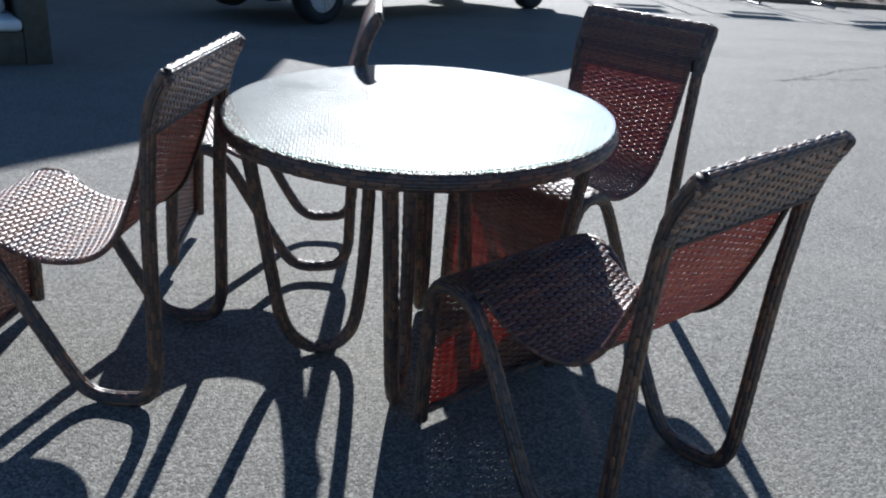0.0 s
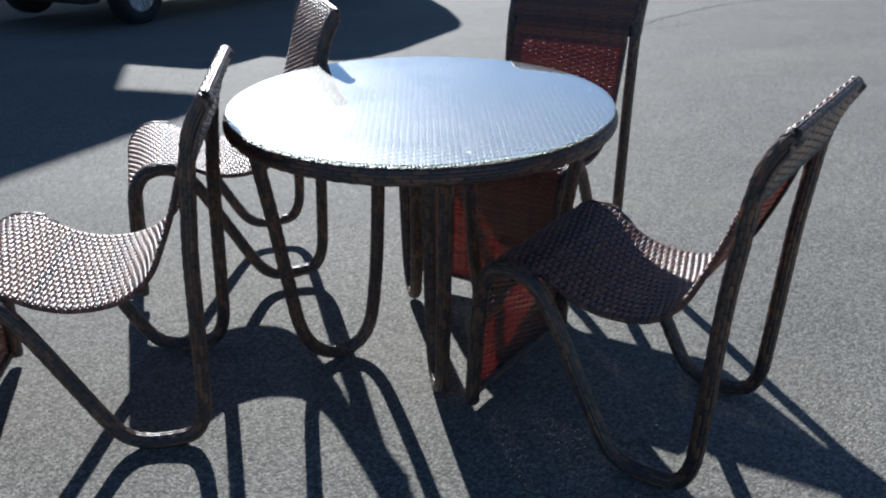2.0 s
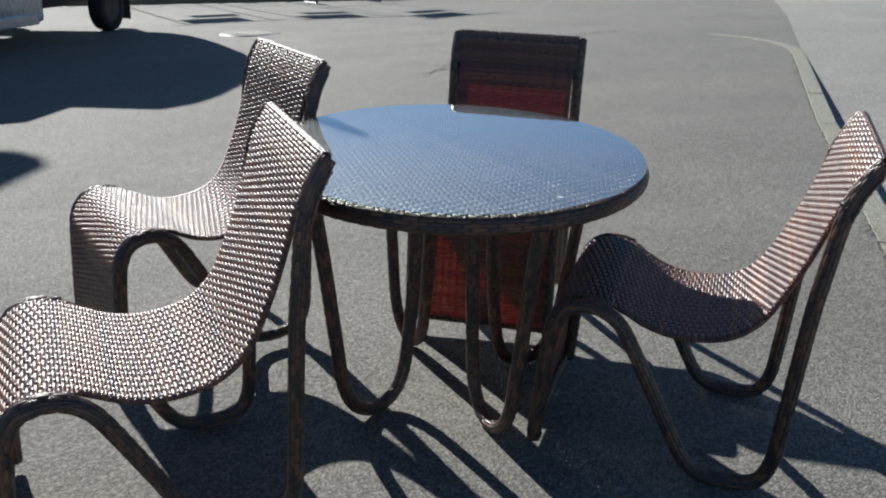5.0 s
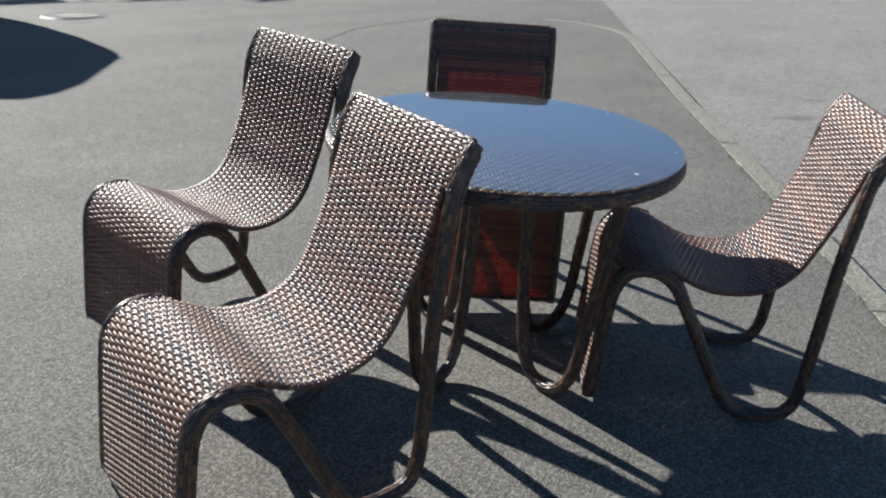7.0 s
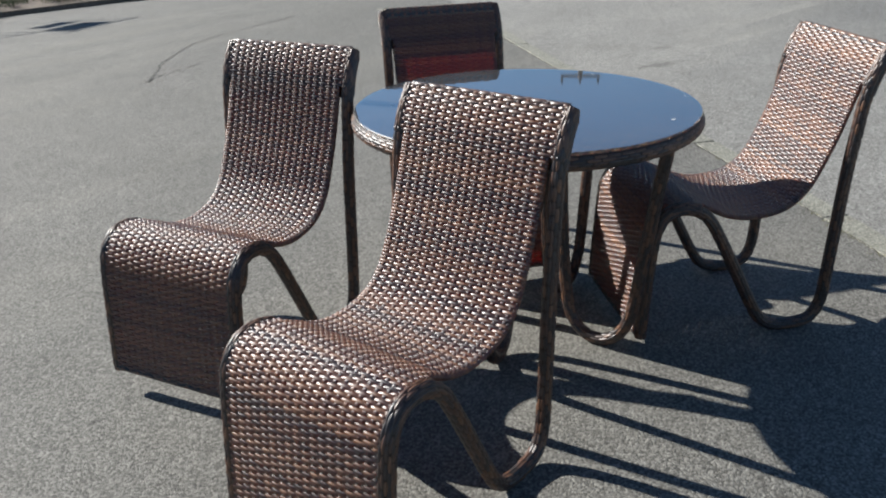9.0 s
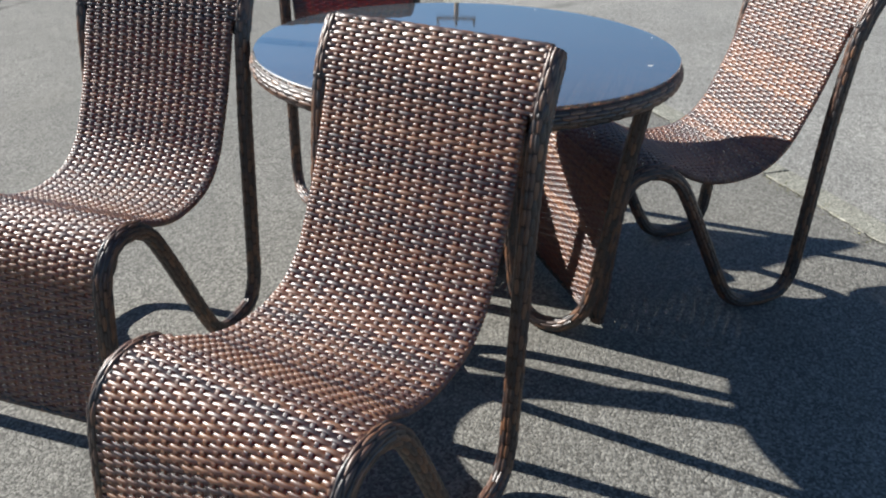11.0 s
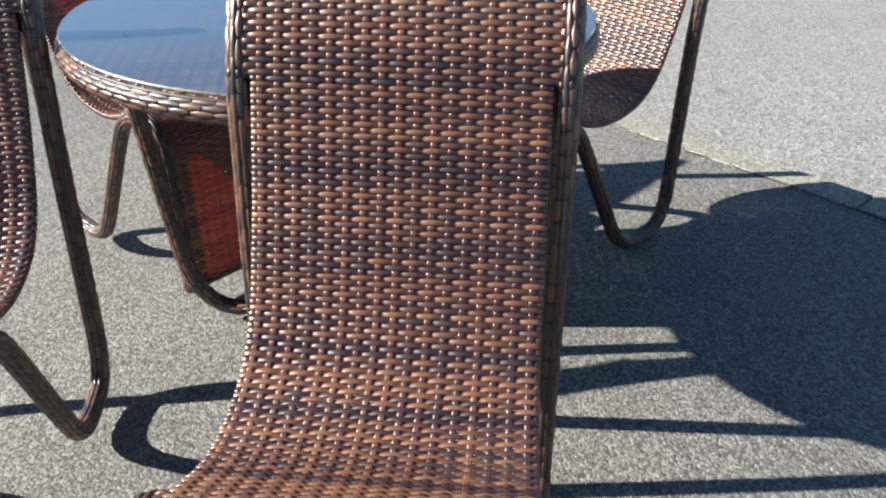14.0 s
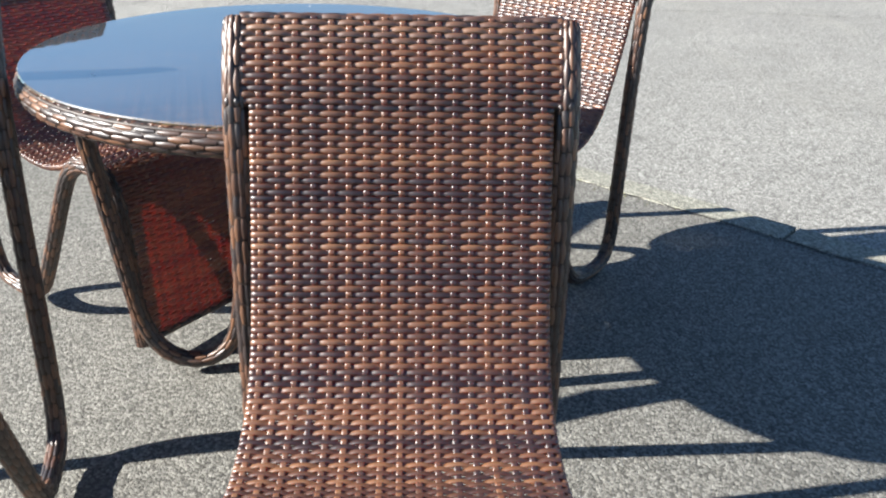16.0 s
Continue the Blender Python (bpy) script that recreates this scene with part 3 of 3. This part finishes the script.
# ---- the truck parked across the yard ----
def wheel(name, r, w, parent, x, y, z, side, hubcap=True):
    """A tyre with a rounded tread and a pressed wheel cover of many blades; its axle lies along y."""
    ang = np.linspace(0, 2 * np.pi, 48, endpoint=False)
    path = np.stack([r * 0.86 * np.cos(ang), 0 * ang, r * 0.86 * np.sin(ang)], 1)
    n = np.stack([np.cos(ang), 0 * ang, np.sin(ang)], 1)
    b = np.tile((0, 1.0, 0), (48, 1))
    ring = [(r * 0.14, w * 0.3), (r * 0.1, w * 0.46), (-r * 0.1, w * 0.5), (-r * 0.24, w * 0.42), (-r * 0.24, -w * 0.42), (-r * 0.1, -w * 0.5), (r * 0.1, -w * 0.46), (r * 0.14, -w * 0.3)]
    tyre = part(name, sweep(path, n, b, ring, closed=True), RUBBER, parent, "black tyre")
    tyre.matrix_basis = pose(x, y, z)
    bm = bmesh.new()
    bmesh.ops.create_cone(bm, cap_ends=True, segments=48, radius1=r * 0.64, radius2=r * 0.6, depth=0.03)
    bmesh.ops.transform(bm, matrix=Matrix.Rotation(radians(90), 4, "X"), verts=bm.verts)
    rim = part("rim", bm, ALLOY if hubcap else BLACK, tyre, "bright wheel cover" if hubcap else "dark steel rim", smooth=False)
    rim.matrix_basis = pose(0, side * w * 0.36, 0)
    if hubcap:
        for i in range(14):
            a = 2 * math.pi * i / 14
            bm = box(r * 0.38, 0, 0, r * 0.40, 0.016, r * 0.075, 0.004)
            spoke = part("blade", bm, ALLOY, rim, smooth=False)
            spoke.matrix_basis = pose(0, side * 0.02, 0, 0, -math.degrees(a), 0)
        bm = bmesh.new()
        bmesh.ops.create_uvsphere(bm, u_segments=20, v_segments=10, radius=r * 0.17)
        bmesh.ops.transform(bm, matrix=Matrix.Diagonal((1, 0.35, 1, 1)), verts=bm.verts)
        part("hub", bm, BLACK, rim).matrix_basis = pose(0, side * 0.02, 0)
    return tyre


def extruded(profile, width, bevel, y0=0.0):
    """A side profile of (x, z) pulled across the width, with rounded edges."""
    bm = bmesh.new()
    ring = [bm.verts.new((x, y0, z)) for x, z in profile]
    face = bm.faces.new(ring)
    out = bmesh.ops.extrude_face_region(bm, geom=[face])
    bmesh.ops.translate(bm, vec=(0, width, 0), verts=[g for g in out["geom"] if isinstance(g, bmesh.types.BMVert)])
    bmesh.ops.recalc_face_normals(bm, faces=bm.faces)
    bmesh.ops.bevel(bm, geom=bm.edges[:], offset=bevel, segments=3, profile=0.6, affect="EDGES")
    return bm


def truck():
    """Silver crew-cab truck with a tall box at its tail; x runs from nose to tail, its near side is y = 0."""
    root = thing("box_truck", "silver truck with a tall rounded body, parked in shade", "truck")
    cab = [(-0.78, 0.34), (-0.80, 0.86), (-0.62, 0.98), (0.15, 1.12), (0.92, 2.36), (1.2, 2.5), (2.55, 2.5), (2.64, 2.4), (2.66, 0.30), (2.52, 0.27),
           (0.44, 0.27), (0.40, 0.48), (0.26, 0.66), (0.0, 0.73), (-0.26, 0.66), (-0.40, 0.48), (-0.44, 0.34)]
    part("cab", extruded(cab, 1.85, 0.03), PAINT, root, "silver cab body")
    part("sill", box(1.48, -0.012, 0.33, 2.0, 0.05, 0.13, 0.012), PAINT, root, "silver sill moulding", smooth=False)
    part("bumper", box(-0.72, 0.92, 0.42, 0.26, 1.9, 0.26, 0.05), BLACK, root)
    part("chassis", box(2.2, 0.92, 0.42, 5.0, 0.8, 0.14, 0.02), BLACK, root)
    # Upper outline is out of view, drawn to give the shadow its shape.
    living = [(2.68, 0.62), (2.68, 2.56), (1.95, 2.56), (2.02, 2.66), (2.73, 3.21), (3.2, 3.38), (3.69, 3.46), (4.95, 3.46), (5.12, 3.36), (5.25, 3.15), (5.43, 2.70), (5.54, 2.1),
              (5.55, 1.7), (5.5, 1.35), (5.32, 0.95), (5.1, 0.70), (4.98, 0.62), (4.80, 0.62), (4.72, 0.74), (4.58, 0.83), (4.40, 0.86), (4.22, 0.83), (4.08, 0.74), (4.0, 0.62)]
    part("box_body", extruded(living, 1.9, 0.02), PAINT, root, "tall silver body with a rounded tail, its unseen top shaped to cast a shadow")
    for x0, x1 in ((0.85, 1.6), (1.75, 2.5)):
        part("window", box((x0 + x1) / 2, -0.004, 1.8, x1 - x0, 0.02, 0.6, 0.008), TINTED, root, "dark side window", smooth=False)
        part("door_handle", box(x1 - 0.12, -0.018, 1.22, 0.16, 0.03, 0.03, 0.008), BLACK, root)
    for x, cap in ((0.0, True), (4.40, False)):
        for y, side in ((0.10, -1), (1.75, 1)):
            wheel("wheel", 0.34, 0.22, root, x, y, 0.34, side, cap)
    part("mud_flap", box(4.86, 0.12, 0.34, 0.02, 0.3, 0.42, 0.004), BLACK, root, smooth=False)
    part("tail_light", box(4.83, 0.2, 0.72, 0.04, 0.3, 0.12, 0.01), TINTED, root, smooth=False)
    return root


van = truck()
van.matrix_basis = pose(-2.42, 10.08, lie(0, 10.1) - 0.0, 0, math.degrees(math.atan(0.0565 * math.sin(radians(57.3)))), 57.3)


# ---- the house behind, whose gable shades the yard ----
def house():
    """Gabled house; its side wall starts at x = 0 and runs back along y."""
    root = thing("house", "pale rendered house with a steep tiled gable roof", "house")
    base, eave, ridge_x, depth, slope = -1.4, 5.45, -4.2, 9.0, 0.82
    ridge_z = eave - slope * ridge_x
    x0 = 2 * ridge_x

    def prism(profile, y, d):
        bm = bmesh.new()
        f = bm.faces.new([bm.verts.new((x, y, z)) for x, z in profile])
        out = bmesh.ops.extrude_face_region(bm, geom=[f])
        bmesh.ops.translate(bm, vec=(0, d, 0), verts=[g for g in out["geom"] if isinstance(g, bmesh.types.BMVert)])
        bmesh.ops.recalc_face_normals(bm, faces=bm.faces)
        return bm
    part("wall", prism([(x0, base), (0, base), (0, eave), (ridge_x, ridge_z), (x0, eave)], 0.28, depth), RENDERED, root, smooth=False)
    for side in (1, -1):
        def turned(profile):
            return profile if side > 0 else [(2 * ridge_x - x, z) for x, z in profile]
        part("roof", prism(turned([(ridge_x, ridge_z + 0.01), (0.06, eave - 0.04), (0.06, eave + 0.3), (ridge_x, ridge_z + 0.34)]), 0.32, depth + 0.3), TILE, root, "steep slope of brown roof tiles", smooth=False)
        eaves = [(ridge_x, ridge_z - 0.1), (0.0, 4.95), (0.58, 5.17), (0.66, 5.28), (0.70, 5.33), (0.0, 5.90), (ridge_x, ridge_z + 0.45)]
        part("barge_board", prism(turned(eaves), -0.02, 0.29), WOOD, root, "deep timber barge board with a boxed eave", smooth=False)
    for x, z in ((-1.8, 1.2), (-5.2, 1.2), (-4.2, 4.6)):
        win = part("window", box(x, 0.27, z, 1.2, 0.08, 1.3, 0.01), WHITE, root, "white framed window", smooth=False)
        part("pane", box(x, 0.225, z, 1.0, 0.012, 1.1), TINTED, win, smooth=False)
    root.matrix_basis = pose(-2.955, 15.616, 0, rz=8)
    return root


house()


# ---- garden sofa with white cushions, in the shade of the house ----
def garden_sofa():
    """x runs back along the front from the near arm's corner, y to the rear."""
    root = thing("garden_sofa", "dark olive-brown garden sofa with white cushions", "sofa")
    part("base", box(-0.86, 0.40, 0.135, 1.34, 0.78, 0.26, 0.012), OLIVE, root)
    for x in (-0.095, -1.625):
        part("armrest", box(x, 0.40, 0.31, 0.19, 0.80, 0.62, 0.015), OLIVE, root)
    part("backrest", box(-0.86, 0.74, 0.5, 1.34, 0.10, 0.48, 0.015), OLIVE, root)
    part("seat_cushion", box(-0.86, 0.33, 0.312, 1.33, 0.70, 0.088, 0.03), WHITE, root, "white seat cushion")
    for x, tilt, turn in ((-0.46, -24, 14), (-0.98, -20, -6)):
        pillow = part("pillow", box(0, 0, 0.2, 0.44, 0.13, 0.42, 0.05), WHITE, root, "square white pillow")
        pillow.matrix_basis = pose(x, 0.42, 0.362, tilt, 0, turn)
    return root


fall_y = math.degrees(math.atan(0.0565))
garden_sofa().matrix_basis = pose(-3.67, 6.36, lie(0, 6.4) - 0.005, -fall_y * 0.8, fall_y * 0.6, 39)


# ---- drain cover, cracks, tufts ----
def drain_cover():
    root = thing("drain_cover", "pale round drain cover set in a dark asphalt collar", "drain", kind="structure")
    x, y = 1.62, 12.3
    bm = bmesh.new()
    bmesh.ops.create_cone(bm, cap_ends=True, segments=40, radius1=0.27, radius2=0.262, depth=0.03)
    part("cover", bm, CONCRETE, root, smooth=False).matrix_basis = pose(x, y, lie(x, y) + 0.002, -fall_y, 0, 0)
    bm = bmesh.new()
    bmesh.ops.create_cone(bm, cap_ends=True, segments=40, radius1=0.43, radius2=0.40, depth=0.02)
    part("collar", bm, BLACK, root, smooth=False).matrix_basis = pose(x, y + 0.06, lie(x, y) - 0.002, -fall_y, 0, 0)
    return root


drain_cover()
SEAM = plain_material("crack_dirt", (0.035, 0.033, 0.03), (0.075, 0.07, 0.06), 0.95, 0, 30, 0.5)


def crack(points, width, seed):
    """A ragged seam of dark grit that follows the ground."""
    rng = random.Random(seed)
    line = spline([(x, y, 0) for x, y in points], 0.05)
    verts, faces = [], []
    for i, p in enumerate(line):
        q = line[min(i + 1, len(line) - 1)] - line[max(i - 1, 0)]
        q = np.array([-q[1], q[0], 0]) / max(1e-6, np.linalg.norm(q))
        c = p + q * rng.uniform(-1, 1) * width * 0.9
        w = width * rng.uniform(0.12, 1.0)
        for sgn, h in ((-1, 0.0025), (1, 0.0025)):
            v = c + q * sgn * w * 0.5
            along = (Vector((v[0], v[1])) - KERB_P).dot(kd)
            drop = kerb_step(along) if (Vector((v[0], v[1])) - kerb_at(along, 0)).dot(kn) > KERB_W else 0.0
            verts.append((v[0], v[1], lie(v[0], v[1]) - drop + h + 0.001))
        if i:
            a = 2 * i
            faces.append((a - 2, a - 1, a + 1, a))
    return tagged(part("crack", (verts, faces), SEAM, smooth=False), "ragged dark crack in the asphalt", "crack", kind="structure")


for i in range(-6, 5):
    q = i * STONE_L
    ends = [kerb_at(q + u * STONE_L, -0.004) for u in (0.0, 0.25, 0.5, 0.75, 1.0)]
    crack([(p.x, p.y) for p in ends], 0.014, 40 + i)
    a, b = kerb_at(q, -0.01), kerb_at(q + 0.02, KERB_W * 0.8)
    crack([(a.x, a.y), ((a.x + b.x) / 2, (a.y + b.y) / 2), (b.x, b.y)], 0.016, 80 + i)
crack([(2.29, 7.72), (2.75, 8.24), (3.22, 8.70), (4.05, 9.30), (4.75, 9.50), (6.0, 9.70)], 0.032, 1)
crack([(2.23, 7.76), (2.66, 7.94), (3.12, 8.02)], 0.03, 2)
crack([(5.42, 0.6), (5.36, -0.2), (5.3, -1.0), (5.15, -1.9), (5.0, -2.6)], 0.012, 5)
crack([(10.6, 7.2), (9.6, 6.2), (8.4, 5.0), (7.9, 4.5)], 0.016, 6)


def tufts(name, label, spots, blades, height, material, seed):
    """Thin blades of grass in clumps; far too many to count."""
    rng = random.Random(seed)
    verts, faces = [], []
    for x, y, z in spots:
        for _ in range(blades):
            a, l = rng.uniform(0, 2 * math.pi), height * rng.uniform(0.4, 1.0)
            bx, by = x + rng.gauss(0, height * 0.35), y + rng.gauss(0, height * 0.35)
            dx, dy = math.cos(a) * l * 0.5, math.sin(a) * l * 0.5
            w = 0.06 * l
            k = len(verts)
            verts += [(bx - w * dy / l, by + w * dx / l, z), (bx + w * dy / l, by - w * dx / l, z), (bx + dx * 0.5 + 0.6 * w * dy / l, by + dy * 0.5 - 0.6 * w * dx / l, z + l * 0.6), (bx + dx, by + dy, z + l)]
            faces += [(k, k + 1, k + 2), (k, k + 2, k + 3)]
    return tagged(part(name, (verts, faces), material, smooth=False), label, "grass", kind="stuff")


tuft_rng = random.Random(8)
spots = []
for i in range(420):
    d = tuft_rng.uniform(-5.0, 6.5)
    if math.sin(d * 3.1) + math.sin(d * 1.27 + 2.0) + tuft_rng.uniform(-0.8, 0.8) < 0.2:
        continue
    p = kerb_at(d, tuft_rng.gauss(-0.015, 0.022))
    spots.append((p.x, p.y, lie(p.x, p.y) - 0.002))
tufts("kerb_grass", "dry yellowish grass and moss along the kerb joint", spots, 9, 0.020, GRASS, 4)


# ---- verge at the far end of the yard, and unseen stands that cast shadows ----
def verge():
    root = thing("verge", "raised planted strip along the far end of the yard", "verge", kind="structure")
    rng = random.Random(17)
    line = spline([(-0.5, 18.9, 0), (3.0, 18.7, 0), (7.0, 18.3, 0), (10.5, 17.6, 0)], 0.5)
    verts, faces = [], []
    for i, p in enumerate(line):
        for dy, h in ((0, -0.05), (0.05, 0.10), (0.6, 0.16), (3.5, 0.2), (3.6, -0.1)):
            verts.append((p[0], p[1] + dy, lie(p[0], p[1] + dy) + h + (rng.uniform(0, 0.04) if h > 0.1 else 0)))
        if i:
            for j in range(4):
                a = i * 5 + j
                faces.append((a - 5, a, a + 1, a - 4))
    part("soil", (verts, faces), WOOD, root, smooth=False)
    return line


verge_line = verge()
spots = []
for p in verge_line:
    for _ in range(9):
        y = p[1] + tuft_rng.uniform(0.05, 2.5)
        spots.append((p[0] + tuft_rng.uniform(-0.3, 0.3), y, lie(p[0], y) + 0.13))
tufts("verge_plants", "low green and dry plants on the verge", spots, 26, 0.28, LEAF, 9)


def utility_pole():
    """A tall pole with one crossarm and three insulators, far off beyond the yard."""
    x, y = 47.3, 27.9
    foot = lie(x, y) - 0.3
    root = thing("utility_pole", "tall wooden utility pole with a crossarm standing far off", "utility pole")
    part("pole", free_rod(np.array([(0, 0, z) for z in np.linspace(foot, 12.3, 12)]), 0.15, 12), WOOD, root)
    part("crossarm", box(0, 0, 12.15, 2.5, 0.16, 0.18, 0.01), WOOD, root)
    for ix in (-1.15, 0.0, 1.15):
        geo = free_rod(np.array([(ix, 0, 12.24 + 0.05 * q) for q in range(9)]), 0.07, 8)
        part("insulator", geo, BLACK, root)
    root.matrix_basis = pose(x, y, 0, rz=120)
    return root


utility_pole()


def shadow_frame():
    """A tubular stand with two boards, added out of view to cast shadows on the yard."""
    root = thing("display_stand", "unseen tubular steel stand with two boards, added to cast shadows", "stand", "stands on the verge")
    for x in (-0.7, 0.7):
        part("post", rod([(x, 0, 0), (x, 0, 2.95)], (1, 0, 0), 0.022), STEEL, root)
        part("foot", rod([(x, -0.4, 0.02), (x, 0.4, 0.02)], (1, 0, 0), 0.02), STEEL, root)
    for z in (0.55, 2.9):
        part("rail", rod([(-0.95, 0, z), (0.95, 0, z)], (0, 1, 0), 0.018), STEEL, root)
    part("board", box(-0.1, 0.03, 2.60, 1.0, 0.025, 0.5, 0.004), WOOD, root, smooth=False)
    part("board", box(0.15, 0.03, 2.05, 0.8, 0.025, 0.3, 0.004), WOOD, root, smooth=False)
    return root


# Stands are placed by where their board shadows should fall.
stand = shadow_frame()
stand.matrix_basis = pose(3.1, 18.95, lie(3.1, 18.95) + 0.16, 0, 0, -8)
copy_thing(stand, pose(4.85, 17.95, lie(4.85, 17.95), 0, 0, 22))
copy_thing(stand, pose(1.2, 19.2, lie(1.2, 19.1) + 0.16, 0, 0, 6))
